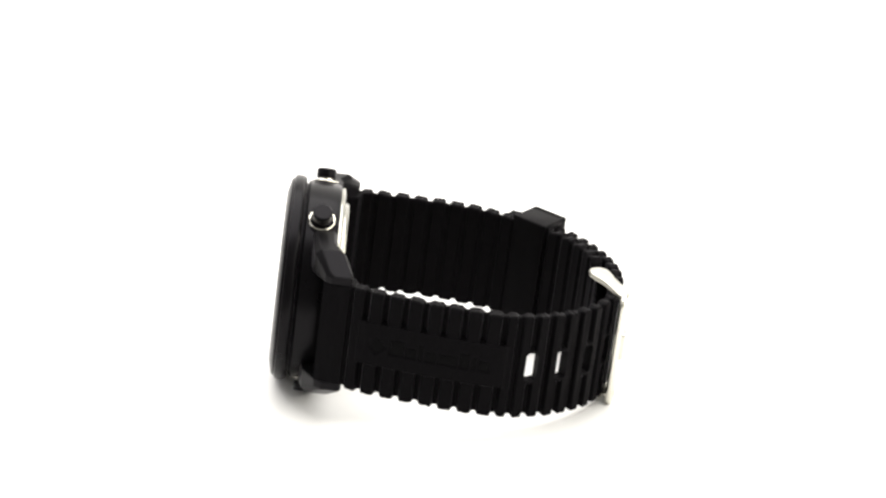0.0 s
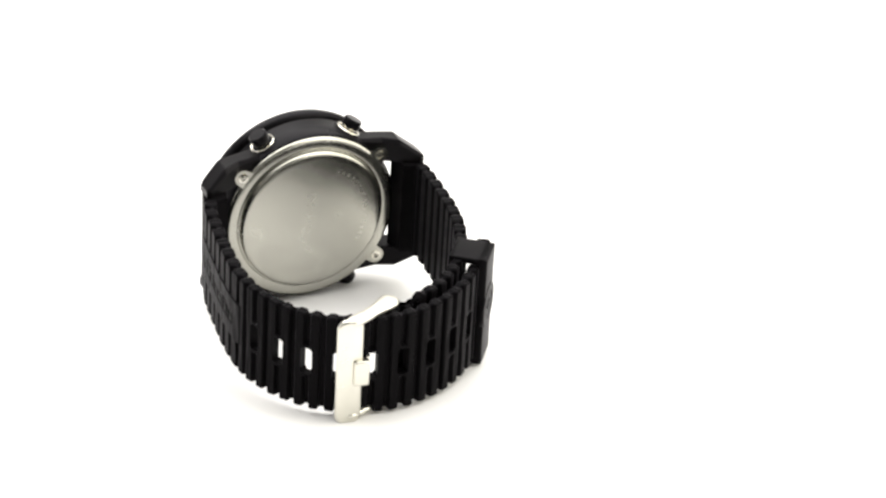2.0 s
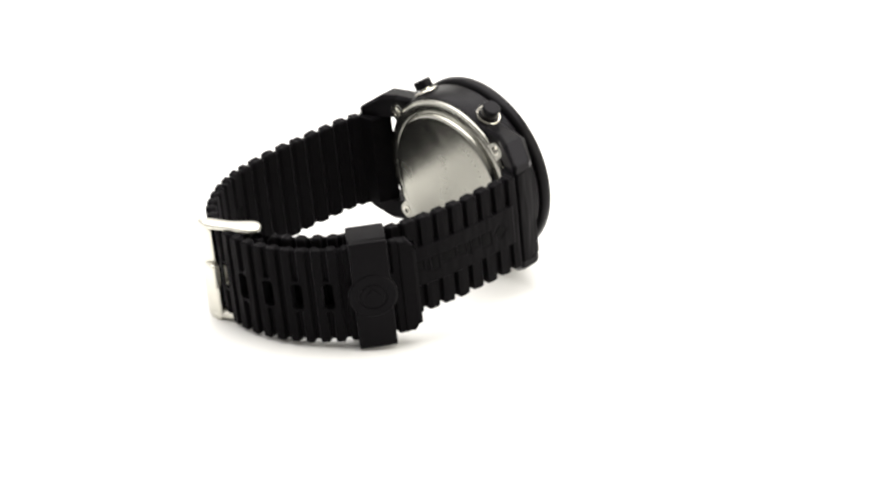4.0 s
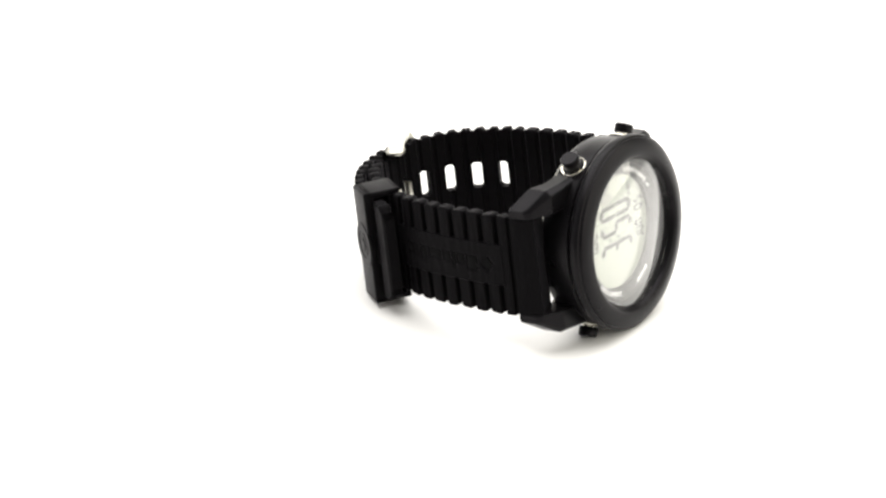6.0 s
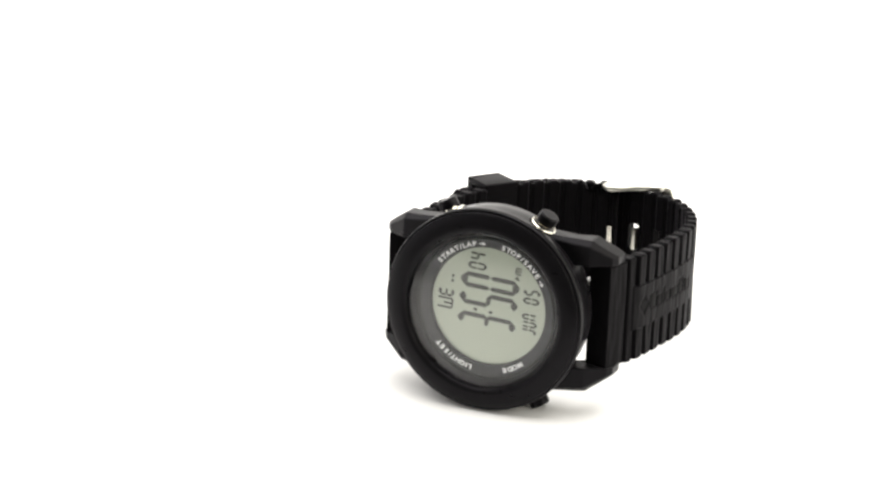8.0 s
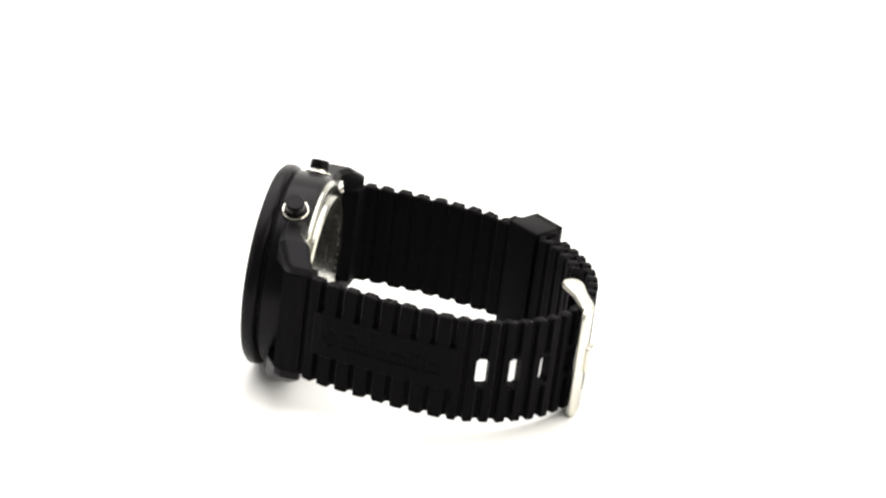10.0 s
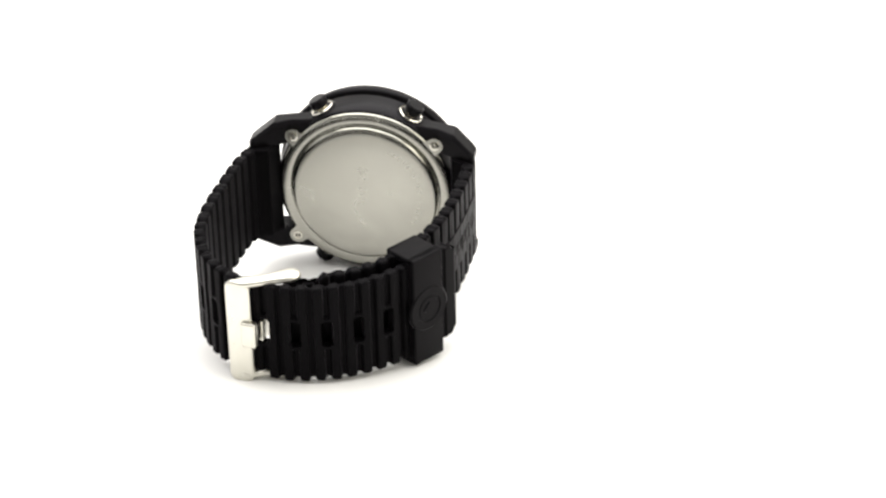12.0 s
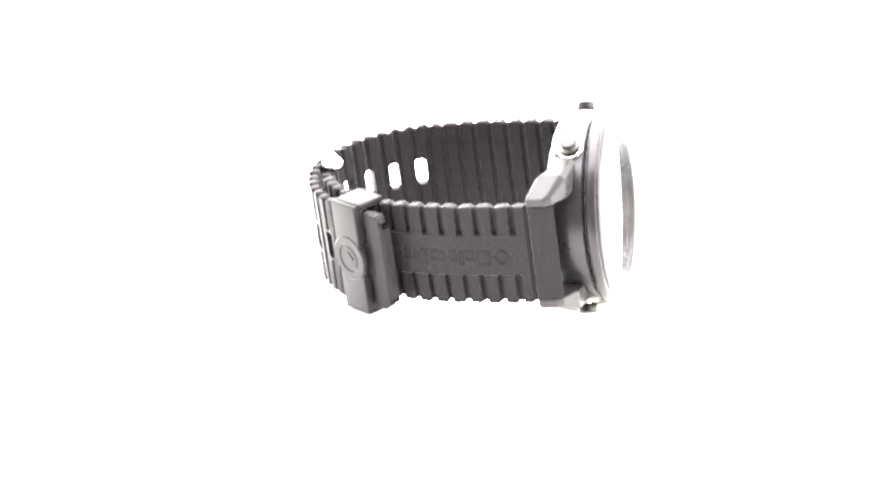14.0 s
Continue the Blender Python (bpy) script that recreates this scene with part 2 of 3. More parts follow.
def child(name, bm, mat, label="", smooth=35):
    return place(part(name, bm, mat, watch, label, smooth))


def lug_bm(sx, sy):
    """A faceted horn that grows out of the case band: sections along x, with cut corners."""
    bm = bmesh.new()
    rings = []
    # x, lower and upper y, lower and upper z, how much of each outer corner is cut off
    for x, y0, y1, z0, z1, cut in ((9.5, 13.0, 20.2, 1.5, 6.7, 0.3), (13.0, 12.5, 18.8, 1.2, 6.6, 0.6), (18.8, 12.2, 18.35, 0.6, 6.2, 0.9), (22.9, 12.2, 18.1, -1.6, 5.6, 1.1),
                                   (27.5, 12.2, 14.9, -3.6, 2.7, 0.7), (28.5, 12.3, 14.2, -3.3, 1.2, 0.4)):
        spots = [(y0, z0), (y1 - cut, z0), (y1, z0 + cut), (y1, z1 - cut * 1.3), (y1 - cut * 1.1, z1), (y0 + 0.2, z1), (y0, z1 - 0.2)]
        rings.append([bm.verts.new((sx * x, sy * y, z)) for y, z in spots])
    for a, b in zip(rings, rings[1:]):
        for k in range(len(a)):
            j = (k + 1) % len(a)
            bm.faces.new((a[k], a[j], b[j], b[k]))
    bm.faces.new(rings[0])
    bm.faces.new(rings[-1][::-1])
    bmesh.ops.recalc_face_normals(bm, faces=bm.faces)
    sharp = [e for e in bm.edges if len(e.link_faces) == 2 and e.calc_face_angle() > radians(9)]
    bmesh.ops.bevel(bm, geom=sharp, offset=0.42, segments=3, affect="EDGES", clamp_overlap=True)
    return bm


def build_case():
    case = child("case", lathe([(21.0, 0.7), (22.4, 0.9), (22.8, 1.6), (22.95, 5.0), (23.1, 8.3), (22.8, 8.7), (22.2, 8.9), (22.2, 9.2), (17.5, 9.2), (17.5, 0.7)]), RESIN, "black moulded case band")
    for sx in (-1, 1):
        for sy in (-1, 1):
            b = lug_bm(sx, sy)
            part("lug", b, RESIN, case, "", 14)
    bezel = child("bezel", lathe([(17.0, 9.3), (18.2, 11.9), (18.5, 12.8), (19.0, 13.35), (19.8, 13.55), (22.9, 12.8), (23.25, 12.5), (23.3, 12.1), (23.9, 11.9), (24.05, 11.5),
                                  (24.05, 10.2), (23.8, 9.55), (23.3, 9.2), (22.2, 9.1), (17.0, 9.1)], 160), BEZEL, "black coated bezel with fine grain")
    part("groove_ring", lathe([(16.4, 8.2), (17.3, 8.2), (17.3, 9.7), (16.9, 9.9), (16.4, 9.9)]), DARK, bezel)
    return case


build_case()


def arc_text(word, radius, start, size, parent, z, stretch=1.18):
    """Letters one by one on a circle, tops outward, read clockwise from the angle start (degrees)."""
    bm = bmesh.new()
    angle = start
    for ch in word:
        cu = bpy.data.curves.new("glyph", "FONT")
        cu.body, cu.size, cu.align_x, cu.extrude, cu.resolution_u = ch, size, "CENTER", 0.03, 2
        cu.offset = 0.045
        ob = bpy.data.objects.new("glyph", cu)
        me = ob.to_mesh()
        wide = stretch * size * {"I": 0.34, "/": 0.42, "M": 0.86, "L": 0.60, "T": 0.64}.get(ch, 0.72)
        angle -= math.degrees(wide / 2 / radius)
        a = radians(angle)
        m = Matrix.Translation((radius * math.cos(a), radius * math.sin(a), z)) @ Matrix.Rotation(a - math.pi / 2, 4, "Z") @ Matrix.Diagonal((stretch, 1, 1, 1))
        start_count = len(bm.verts)
        bm.from_mesh(me)
        bm.verts.ensure_lookup_table()
        bmesh.ops.transform(bm, matrix=m, verts=bm.verts[start_count:])
        angle -= math.degrees(wide / 2 / radius)
        ob.to_mesh_clear()
        bpy.data.objects.remove(ob)
        bpy.data.curves.remove(cu)
    return part("lettering", bm, PRINT, parent, "white printed word " + word, 0)


# seven-segment figures; the figures stand with their tops to -x and read towards +y
TILT = Matrix.Rotation(radians(-3.2), 4, "Z")  # the display sits a little askew in its ring
SEGMENTS = {"0": "abcdef", "1": "bc", "3": "abcdg", "4": "bcfg", "5": "acdfg", "E": "adefg", "J": "bcd", "U": "bcdef", "N": "abcef", "P": "abefg"}


def segment_bm(a, b, w):
    """A bar with pointed ends from a to b in the figure's plane."""
    (ax, ay), (bx, by) = a, b
    n = math.hypot(bx - ax, by - ay)
    tx, ty = (bx - ax) / n, (by - ay) / n
    h = w / 2
    out = [(ax, ay), (ax + tx * h - ty * h, ay + ty * h + tx * h), (bx - tx * h - ty * h, by - ty * h + tx * h), (bx, by),
           (bx - tx * h + ty * h, by - ty * h - tx * h), (ax + tx * h + ty * h, ay + ty * h - tx * h)]
    return prism(out, 8.02, 8.1)


def figure(ch, top, bottom, left, right, w, parent, name="digit"):
    """top, bottom: x of the figure's head and foot; left, right: its y from left to right."""
    i = w * 0.55
    j = w * 0.8
    t, b, l, r, mid = top + j, bottom - j, left + i, right - i, (top + bottom) / 2
    g = 0.06
    ends = {"a": ((t, l), (t, r)), "d": ((b, l), (b, r)), "g": ((mid, l), (mid, r)),
            "f": ((t + g, l), (mid - g, l)), "e": ((mid + g, l), (b - g, l)), "b": ((t + g, r), (mid - g, r)), "c": ((mid + g, r), (b - g, r))}
    bms = [segment_bm(*ends[k], w * (1.55 if k in "ad" else 1.0)) for k in SEGMENTS[ch]]
    return part(name, turned(joined(*bms), TILT), LCD_INK, parent, "", 0)


def build_display():
    ring = child("dial_ring", lathe([(14.0, 8.2), (14.2, 9.0), (16.4, 9.7), (16.6, 9.7), (16.6, 8.0), (14.0, 8.0)]), RING, "dark grey dial ring with white words")
    face = child("display", lathe([(0, 7.9), (14.4, 7.9), (14.4, 8.0), (0, 8.0)], 96, False), LCD, "grey-green reflective liquid crystal display")
    film_ = child("polariser", lathe([(0, 8.3), (14.1, 8.3), (14.1, 8.36), (0, 8.36)], 96, False), GLASS, "glossy clear polariser over the display")
    film_.visible_shadow = False
    # big time
    for ch, a, b in (("3", -5.7, -2.3), ("5", -0.6, 2.9), ("0", 3.5, 7.3)):
        figure(ch, -7.4, 7.0, a, b, 1.08, face)
    for x in (-3.2, 0.6):
        part("colon_dot", turned(slab(x - 0.45, x + 0.45, -1.85, -1.15, 8.02, 8.1, 0), TILT), LCD_INK, face)
    # seconds
    figure("0", -6.0, -1.4, 8.1, 9.9, 0.5, face)
    figure("4", -6.0, -1.4, 10.4, 12.2, 0.5, face)
    # morning or afternoon mark
    figure("P", 5.6, 7.3, 7.4, 8.5, 0.36, face, "letter")
    m_ = joined(segment_bm((5.7, 9.0), (7.2, 9.0), 0.36), segment_bm((5.7, 9.7), (7.2, 9.7), 0.36), segment_bm((5.7, 10.4), (7.2, 10.4), 0.36),
                segment_bm((5.8, 9.0), (5.8, 10.4), 0.36))
    part("letter", turned(m_, TILT), LCD_INK, face, "", 0)
    # weekday
    w_ = joined(segment_bm((-12.6, -2.5), (-8.9, -2.5), 0.5), segment_bm((-12.6, -0.3), (-8.9, -0.3), 0.5), segment_bm((-11.2, -1.4), (-8.9, -1.4), 0.5),
                segment_bm((-9.0, -2.5), (-9.0, -0.3), 0.5))
    part("letter", turned(w_, TILT), LCD_INK, face, "", 0)
    figure("E", -12.6, -8.7, 0.2, 2.3, 0.5, face, "letter")
    for y in (4.2, 5.4):
        part("dash", turned(slab(-9.7, -9.1, y - 0.35, y + 0.35, 8.02, 8.1, 0), TILT), LCD_INK, face)
    # month and day
    for ch, a, b in (("J", -4.9, -3.4), ("U", -3.1, -1.6), ("N", -1.3, 0.2)):
        figure(ch, 8.2, 12.1, a, b, 0.45, face, "letter")
    for ch, a, b in (("0", 2.5, 4.1), ("5", 4.5, 6.1)):
        figure(ch, 8.1, 12.2, a, b, 0.48, face)
    for word, start in (("START/LAP", 143), ("STOP/SAVE", 79), ("MODE", -51.5), ("LIGHT/SET", -101)):
        arc_text(word, 14.75, start, 1.55, ring, 9.55)
    for deg in (96.5, 31.0):
        a = radians(deg)
        m = Matrix.Translation((15.2 * math.cos(a), 15.2 * math.sin(a), 9.56)) @ Matrix.Rotation(a - math.pi / 2, 4, "Z")
        part("printed_arrow", turned(prism([(-0.7, -0.12), (0.1, -0.12), (0.1, -0.45), (0.9, 0), (0.1, 0.45), (0.1, 0.12), (-0.7, 0.12)], 0, 0.05), m), PRINT, ring, "small white printed arrow", 0)
    glass = child("crystal", lathe([(0, 11.6), (17.9, 11.6), (18.2, 11.9), (18.1, 12.3), (17.8, 12.5), (0, 12.55)], 96, False), GLASS, "clear flat watch crystal")
    glass.visible_shadow = False


build_display()


def build_case_back():
    back = child("case_back", lathe([(0, -1.26), (10.0, -1.3), (16.6, -1.34), (17.7, -1.33), (18.15, -1.24), (18.45, -1.0), (18.62, -0.5), (18.72, 0.05), (19.0, 0.12), (19.2, -0.05), (19.45, -0.12), (21.3, -0.12), (21.8, 0.1), (22.0, 0.4),
                                     (22.0, 0.8), (0, 0.8)], 144, False), STEEL, "round steel case back, brushed and slightly worn")
    for sx in (-1, 1):
        for sy in (-1, 1):
            a = math.atan2(sy * 14.3, sx * 18.0)
            out = [(2.1 * math.cos(t), 2.1 * math.sin(t)) for t in np.linspace(-math.pi / 2, math.pi / 2, 13)] + [(-2.4, 2.4), (-2.4, -2.4)]
            ear = turned(prism(out, -0.1, 0.8, 0.0), Matrix.Translation((sx * 18.0, sy * 14.3, 0)) @ Matrix.Rotation(a, 4, "Z"))
            ear_ob = part("ear", ear, STEEL, back)
            screw = lathe([(0, -1.0), (0.35, -1.0), (0.45, -0.8), (0.7, -0.8), (0.8, -1.05), (1.15, -1.0), (1.25, -0.7), (0, -0.7)], 24, False)
            part("screw", turned(screw, Matrix.Translation((sx * 18.0, sy * 14.3, 0.75))), POLISHED, back, "small polished screw")
            # the slot is not cut: a dark bar on the head paints its shade
            slot = slab(-0.75, 0.75, -0.17, 0.17, -0.32, -0.1, 0)
            part("slot_shade", turned(slot, Matrix.Translation((sx * 18.0, sy * 14.3, 0.0)) @ Matrix.Rotation(a + 0.5, 4, "Z")), DARK, back, "", 0)
    # faint ring of unreadable engraving
    for k in range(16):
        a = radians(118 + 6.2 * k)
        part("etched_bar", turned(slab(-0.5, 0.5, -0.35, 0.35, -1.3285, -1.2, 0), Matrix.Translation((14.2 * math.cos(a), 14.2 * math.sin(a), 0)) @ Matrix.Rotation(a, 4, "Z")), ETCH, back, "", 0)
    # faint etched mark and bars in plain shapes
    mark = turned(prism([(-1.5, 0), (0, -1.5), (1.5, 0), (0, 1.5)], -1.296, -1.2), Matrix.Translation((0.5, 6.6, 0)))
    part("etched_mark", mark, ETCH, back, "faint etched diamond", 0)
    for k in range(6):
        h = (0.9, 0.6, 1.0, 0.6, 0.6, 1.0)[k]
        part("etched_bar", slab(0.5 - h, 0.5 + h, 3.9 - k * 1.5, 4.6 - k * 1.5, -1.287, -1.2, 0), ETCH, back, "", 0)


build_case_back()


def build_buttons():
    for sx in (-1, 1):
        for sy in (-1, 1):
            a = math.atan2(sy * 21.9, sx * 12.2)
            # local z outward along the radius
            m = Matrix.Translation((0, 0, 4.9)) @ Matrix.Rotation(a, 4, "Z") @ Matrix.Rotation(math.pi / 2, 4, "Y")
            push = child("button", turned(lathe([(0, 24.0), (2.2, 24.0), (2.3, 24.2), (2.3, 26.0), (2.05, 26.3), (0, 26.35)], 32, False), m), RESIN, "black push button cap")
            part("collar", turned(lathe([(2.65, 22.0), (3.1, 22.0), (3.1, 23.3), (2.95, 23.45), (2.75, 23.4), (2.65, 23.2)], 40), m), POLISHED, push, "chrome collar")
            part("stem", turned(lathe([(0, 22.0), (1.6, 22.0), (1.6, 24.1), (0, 24.1)], 24, False), m), POLISHED, push, "chrome stem")
            part("guard", turned(lathe([(2.9, 21.2), (4.0, 21.2), (3.6, 22.9), (3.3, 23.1), (2.9, 22.8)], 40), m), RESIN, push)


build_buttons()

# ---------------------------------------------------------------- strap
LONG = Line([(27.4, 3), (28.8, -1.5), (29.8, -5), (31.0, -9), (32.2, -17), (33.4, -27), (33.8, -36), (32.8, -44), (29.6, -52), (24.6, -58.8), (19.5, -62.6),
             (14.5, -64.8), (8, -66.2), (2, -66.2), (-4, -64.9), (-10.5, -62), (-17, -57.2), (-21.5, -52), (-25.6, -46.5), (-29.7, -39.3)], 1)
SHORT = Line([(-27.4, 3), (-28.5, -1.5), (-28.8, -6), (-28.6, -12), (-28.2, -18), (-27.5, -25), (-26.2, -32), (-24.2, -38.5), (-21.6, -44.2), (-18, -49.8), (-13.4, -55),
              (-8, -59), (-2, -61.6), (2.8, -62.7), (6.8, -62.9)], -1, 0.1)
HOLE = 7.65
FIRST = 49.5
SLOTS = [10.6 + 4.5 * k for k in range(8)]
PLATE = (9.2, 43.6)
# the brand word as plain blocks: where along the strap, how wide, how tall over the middle
GLYPHS = [(18.6, 3.4, 2.2), (22.0, 2.5, 1.1), (24.15, 1.2, 2.2), (26.3, 2.5, 1.1), (30.2, 4.2, 1.1), (34.1, 2.2, 2.2), (36.3, 1.1, 1.8), (38.5, 2.6, 1.1)]


def ribs(s, y, first_hole, end):
    """How deep the outer side lies under the rib tops."""
    d = 0.9 * groove(s, 6.9, 1.0)
    if PLATE[0] < s < PLATE[1]:
        edge = max(0.0, min(1.0, (abs(y) - 5.1) / 0.5))
        for c in SLOTS:
            d = max(d, 1.2 * groove(s, c, 1.3, 0.2) * edge)
        if abs(y) < 5.2:
            d -= 0.26 * max(0.0, min(1, (s - PLATE[0]) / 0.25, (PLATE[1] - s) / 0.25))
        up = y if end > 100 else -y
        if abs(s - 14.0) + abs(y) < 2.3 or any(abs(s - c) < w / 2 and -1.7 < up < top for c, w, top in GLYPHS):
            d += 0.2
    elif s >= PLATE[1]:
        k = round((s - first_hole) / (HOLE / 2))
        for c in (first_hole + (k + o) * HOLE / 2 for o in (-1, 0, 1)):
            on_hole = abs((c - first_hole) / HOLE - round((c - first_hole) / HOLE)) < 0.1
            if not (on_hole and abs(y) < 4.3):
                d = max(d, 1.05 * groove(s, c, 1.45, 0.3))
    d += 0.12 * noise.noise((s * 0.8, y * 0.15, end))
    if end > 100 and s > end - 4.3:
        d = -0.45 * min(1.0, (s - end + 4.3) / 0.3) + 0.5 * max(0.0, s - end + 0.8)
    return d


def wavy(s, end):
    w = uneven = 12.52 + 0.22 * noise.noise((s * 0.45, end, 0.0)) + 0.16 * noise.noise((s * 1.3, end, 4.0))
    if s < 7.2:
        return 12.2
    for c in SLOTS:
        w = min(w, uneven - 0.42 * groove(s, c, 1.4, 0.9))
    if s > PLATE[1]:
        k = round((s - FIRST) / (HOLE / 2))
        for c in (FIRST + (k + o) * HOLE / 2 for o in (-1, 0, 1)):
            w = min(w, uneven - 0.46 * groove(s, c, 1.4, 0.9))
    return w


def under(s, y):
    """How deep the inner side lies, with its shallow cross grooves."""
    k = round((s - 10.6) / 4.5)
    if s < 8:
        return 3.0 + 2.9 * min(1.0, max(0.0, (7.6 - s) / 1.6))
    thick = 3.0 - 0.3 * min(1.0, max(0.0, (s - 44) / 4))
    return thick - 0.5 * groove(s, 10.6 + 4.5 * k, 1.3, 0.5)


def lettering_bars(line, parent, flip):
    """The brand word as a plain row of blocks sunk into the plate, and its diamond."""
    part("moulded_diamond", turned(prism([(-1.7, 0), (0, -1.7), (1.7, 0), (0, 1.7)], -0.3, 0.17, 0.1), line.matrix(14.0)), LETTER, parent, "moulded diamond shape")
    for c, w, top in GLYPHS:
        half = (top + 1.7) / 2 - 0.3
        b = slab(-w / 2 + 0.25, w / 2 - 0.25, -half, half, -0.3, 0.15, 0.1)
        part("moulded_bar", turned(b, line.matrix(c, flip * (top - 1.7) / 2)), LETTER, parent)


def build_straps():
    tip = LONG.length
    holes = [(FIRST + HOLE * k, 2.85, 3.5) for k in range(10) if FIRST + HOLE * k < tip - 12]

    def long_half(s):
        w = wavy(s, tip)
        return w - max(0.0, s - (tip - 2.3)) * 1.3

    long_strap = child("strap", strap_sheet(LONG, 0, tip, lambda s, y: ribs(s, y, FIRST, tip), under, long_half, holes), RUBBER, "long ribbed rubber strap half with oblong holes")
    lettering_bars(LONG, long_strap, 1)
    end = SHORT.length
    short_strap = child("strap", strap_sheet(SHORT, 0, end, lambda s, y: ribs(s, y, FIRST, end), under, lambda s: wavy(s, end) - 2.4 * min(1.0, max(0.0, (s - end + 10.0) / 2.5)), []), RUBBER, "short ribbed rubber strap half that carries the buckle")
    lettering_bars(SHORT, short_strap, -1)
    for sx in (-1, 1):
        child("spring_bar", turned(lathe([(0, -13.2), (0.7, -13.2), (0.7, 13.2), (0, 13.2)], 20, False), Matrix.Translation((sx * 26.2, 0, 0.0)) @ Matrix.Rotation(math.pi / 2, 4, "X")), POLISHED, "steel spring bar")


build_straps()


def rounded_bar(half_x, half_y, z1, corner=2.3, bevel=0.7):
    """A flat bar with rounded corners in plan and rounded edges above and below."""
    out = []
    for sx, sy, a0 in ((1, 1, 0), (-1, 1, 90), (-1, -1, 180), (1, -1, 270)):
        for k in range(7):
            a = radians(a0 + 15 * k)
            out.append((sx * (half_x - corner) + corner * math.cos(a), sy * (half_y - corner) + corner * math.sin(a)))
    bm = bmesh.new()
    rows = [(bevel * (1 - math.cos(radians(a))), bevel * (1 - math.sin(radians(a)))) for a in (0, 30, 60, 90)]
    rows = rows + [(z1 - h, c) for h, c in rows[::-1]]
    rings = []
    for z, inset in rows:
        fx, fy = (half_x - inset) / half_x, (half_y - inset) / half_y
        crown = 0.22 if z > z1 / 2 else 0.0
        rings.append([bm.verts.new((x * fx, y * fy, z + crown * (1 - (x / half_x) ** 2))) for x, y in out])
    for a, b in zip(rings, rings[1:]):
        for k in range(len(out)):
            j = (k + 1) % len(out)
            bm.faces.new((a[k], a[j], b[j], b[k]))
    bm.faces.new(rings[0][::-1])
    bm.faces.new(rings[-1])
    return bm


def arm_bm(y, n=20):
    """One side arm of the buckle: it leaves the bar, narrows, and ends in a rounded paddle."""
    # x and z of the axis, half width, half thickness
    rows = spline([(17.4, -66.1, 0.9, 0.7), (16.5, -65.8, 1.5, 0.9), (15.0, -65.2, 1.75, 0.95), (12.6, -64.2, 1.75, 0.9), (9.6, -62.8, 1.8, 0.95), (7.0, -61.45, 2.3, 1.05),
                   (5.3, -60.5, 2.5, 1.05), (4.2, -59.9, 2.1, 0.9), (3.5, -59.5, 1.3, 0.6), (3.2, -59.35, 0.4, 0.25)])[0][::15]
    bm = bmesh.new()
    rings = []
    for ax, az, w, h in rows:
        ring = []
        for k in range(n):
            a = 2 * math.pi * k / n
            c, d = math.copysign(abs(math.cos(a)) ** 0.75, math.cos(a)), math.copysign(abs(math.sin(a)) ** 0.75, math.sin(a))
            ring.append(bm.verts.new((ax + 0.456 * w * c, y + h * d, az + 0.89 * w * c)))
        rings.append(ring)
    for a, b in zip(rings, rings[1:]):
        for k in range(n):
            bm.faces.new((a[k], a[(k + 1) % n], b[(k + 1) % n], b[k]))
    bm.faces.new(rings[0])
    bm.faces.new(rings[-1][::-1])
    return bm


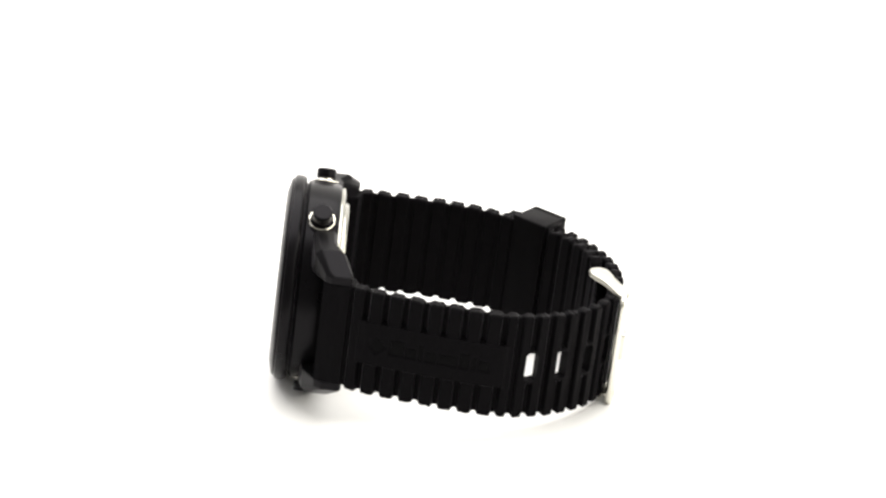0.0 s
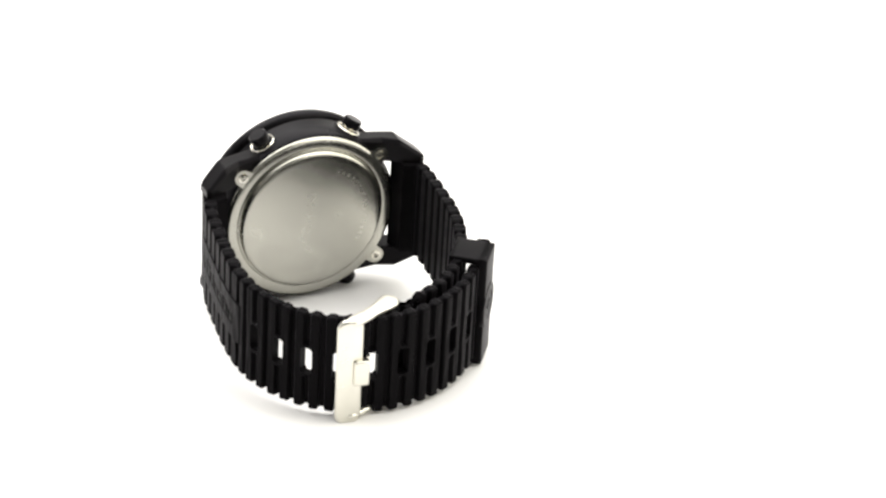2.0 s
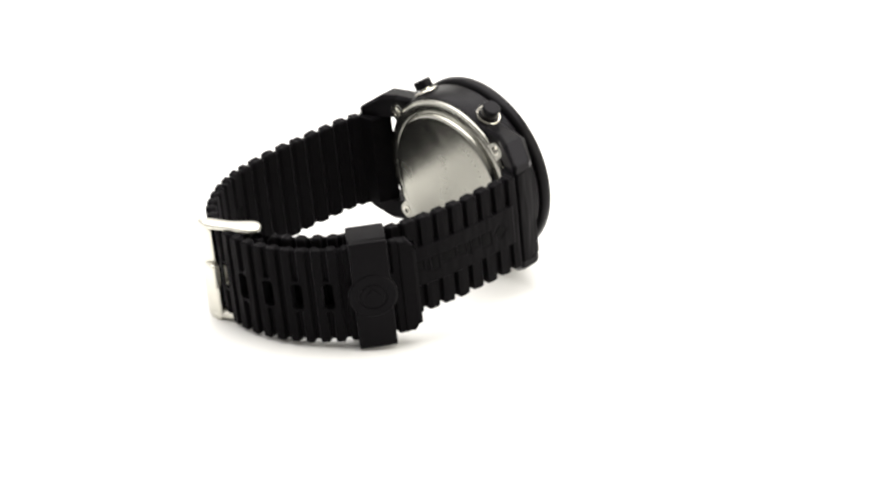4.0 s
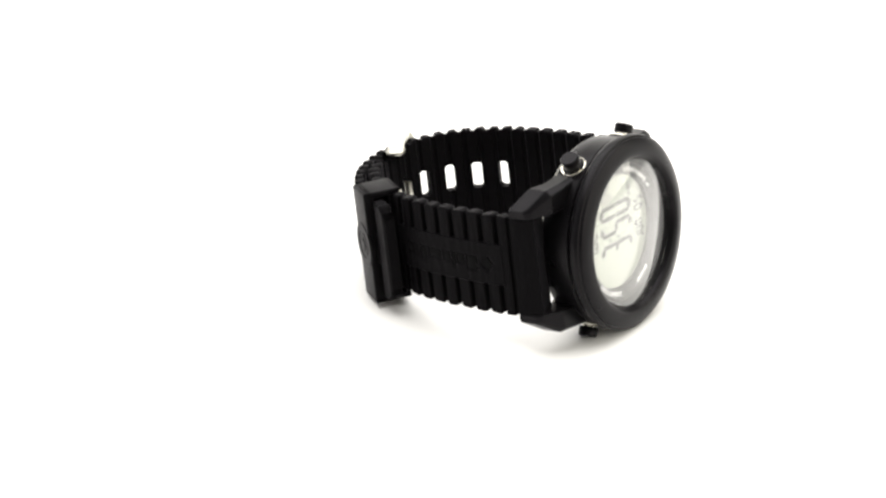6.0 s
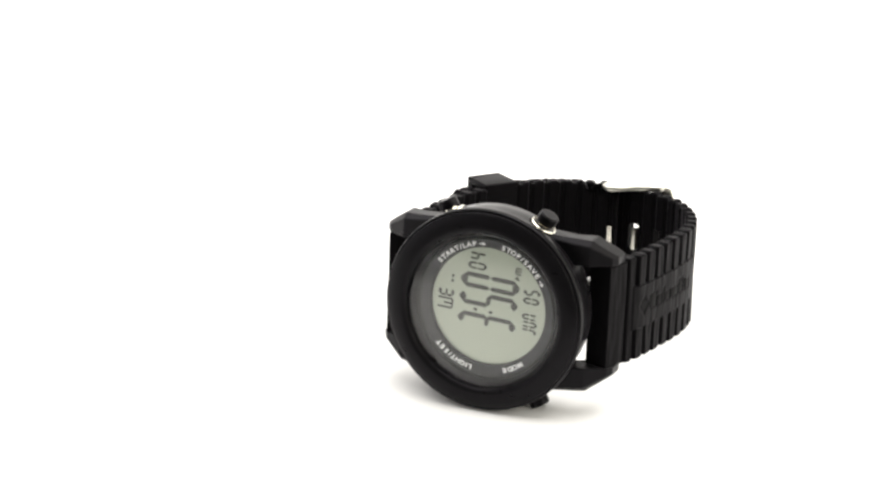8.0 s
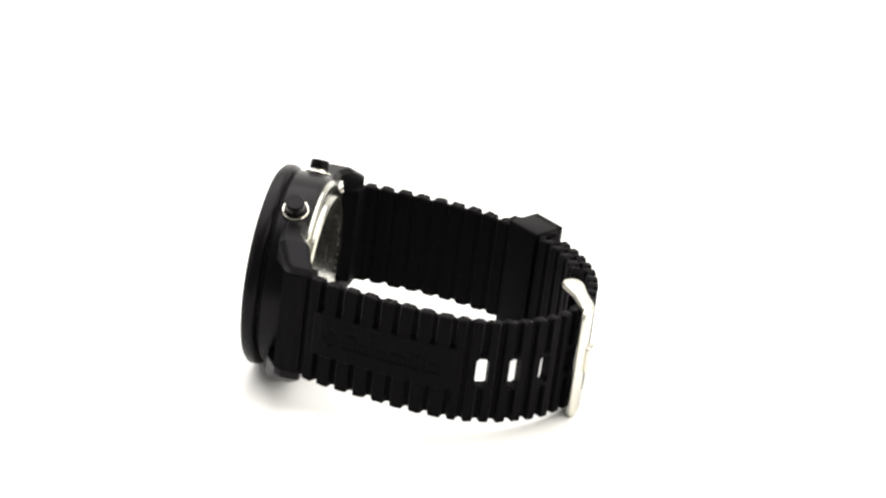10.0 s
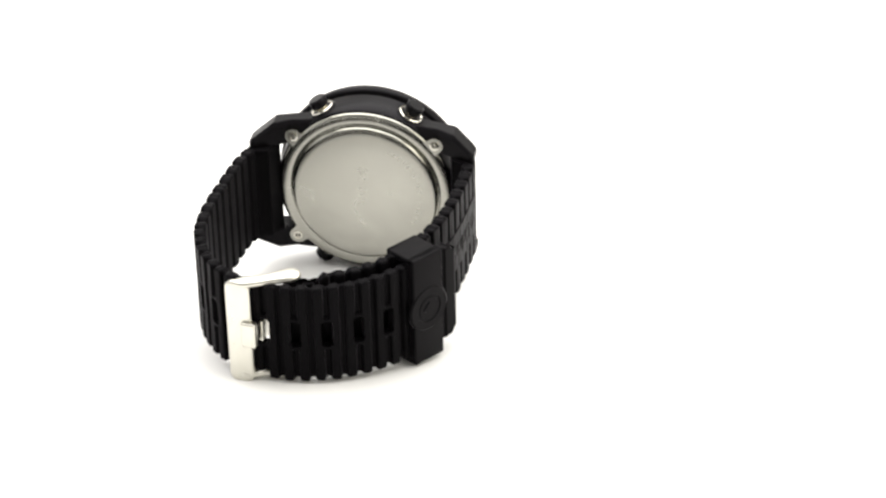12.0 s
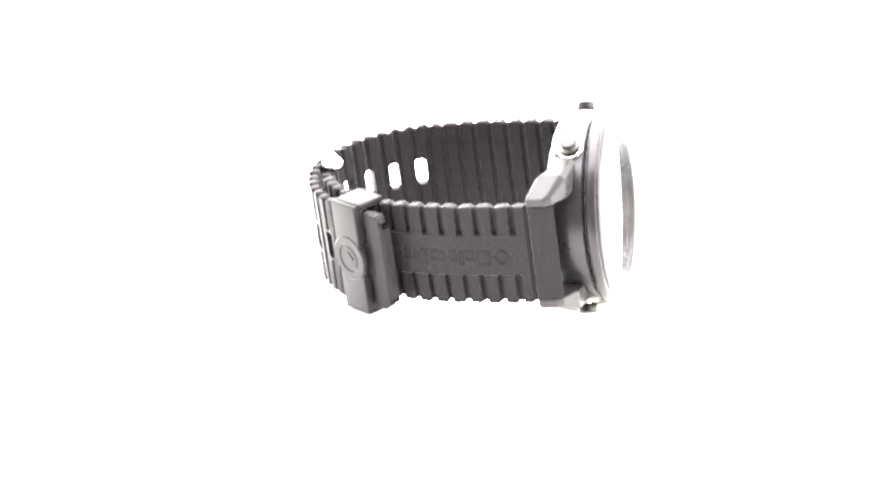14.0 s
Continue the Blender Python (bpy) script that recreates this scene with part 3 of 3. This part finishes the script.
def build_buckle():
    bar_s = 74.7
    mid = -0.2
    lean = Matrix.Rotation(radians(13), 4, "Y")
    m = LONG.matrix(bar_s, mid, 1.0) @ lean
    frame_ = child("buckle", turned(rounded_bar(3.1, 13.9, 1.5), m), BUCKLE, "satin nickel buckle frame over the strap", 60)
    # two flat paddle arms back to the pivot
    for sy in (-1, 1):
        part("arm", arm_bm(sy * 12.85 + mid - 0.7 * (sy > 0)), BUCKLE, frame_, "", 60)
    part("pivot", turned(lathe([(0, -12.4), (0.8, -12.4), (0.8, 12.4), (0, 12.4)], 20, False), Matrix.Translation((5.2, mid - 1.0, -61.5)) @ Matrix.Rotation(math.pi / 2, 4, "X")), POLISHED, frame_)
    # the tongue turns on the pivot, comes out through a hole and rests on the bar
    part("tongue", turned(slab(0.8, 4.5, -3.3, 3.3, 0.5, 2.6, 0.7, 4), m), BUCKLE, frame_, "short flat buckle tongue")
    part("tongue_shank", turned(slab(-0.6, 0.6, -2.7, 2.7, -4.2, -0.2, 0.3), LONG.matrix(FIRST + 4 * HOLE - 0.9, mid, 0.0)), BUCKLE, frame_)
    part("tongue_loop", turned(lathe([(0.8, -3.0), (1.3, -3.0), (1.3, 3.0), (0.8, 3.0)], 28), Matrix.Translation((5.2, mid - 1.0, -61.2)) @ Matrix.Rotation(math.pi / 2, 4, "X")), POLISHED, frame_, "steel loop of the tongue round its pivot")


build_buckle()


def build_keeper():
    s = 121.4
    m = LONG.matrix(s)
    bms = [slab(-4.6, 4.6, -14.4, 14.4, -0.9, 1.75, 0.5, 3), slab(-4.6, 4.6, -14.4, 14.4, -7.6, -6.2, 0.4, 2),
           slab(-4.6, 4.6, 12.8, 14.4, -7.4, 1.5, 0.5, 3), slab(-4.6, 4.6, -14.4, -12.8, -7.4, 1.5, 0.5, 3)]
    keeper = child("keeper", turned(bms[0], m), PLATE_RUBBER, "black keeper loop with a round emblem")
    part("keeper_back", turned(bms[1], m), RUBBER, keeper)
    part("keeper_side", turned(bms[2], m), PLATE_RUBBER, keeper)
    part("keeper_side", turned(bms[3], m), PLATE_RUBBER, keeper)
    disc = lathe([(0, 0.9), (5.9, 0.9), (5.9, 1.6), (5.5, 1.95), (3.6, 1.95), (3.45, 1.6), (3.0, 1.6), (2.85, 1.9), (0, 1.9)], 56, False)
    emblem = part("emblem", turned(disc, m), PLATE_RUBBER, keeper, "round raised emblem")
    part("raised_diamond", turned(prism([(-1.9, 0), (0, -1.9), (1.9, 0), (0, 1.9)], 1.75, 2.1, 0.08), m), PLATE_RUBBER, emblem)


build_keeper()


# ---------------------------------------------------------------- the turning
TURNS = [(0, 271.94), (0.5, 256.03), (1, 240.71), (1.5, 223.91), (2, 206.3), (2.2, 198.99), (2.75, 180.15), (3.25, 163.09), (3.75, 145.46), (4.3, 124.69), (4.5, 116.92), (5, 98.01), (5.5, 77.23), (6, 57.74), (6.5, 39.1), (7, 19.24), (7.5, -0), (8, -20.52), (8.5, -40.1), (9, -59.41), (9.2, -67.14), (9.75, -88.91), (10.25, -109.47), (10.75, -130.88), (11.3, -155.52), (11.5, -163.39), (12, -187.92), (12.5, -210.66), (13, -233.38), (13.5, -256.77), (14, -280.81)]


def motions():
    rows = []
    for t, deg in TURNS:
        rows.append((t, pose(0, 0, 0, 0, 0, deg)))
    walk(watch, rows)


motions()
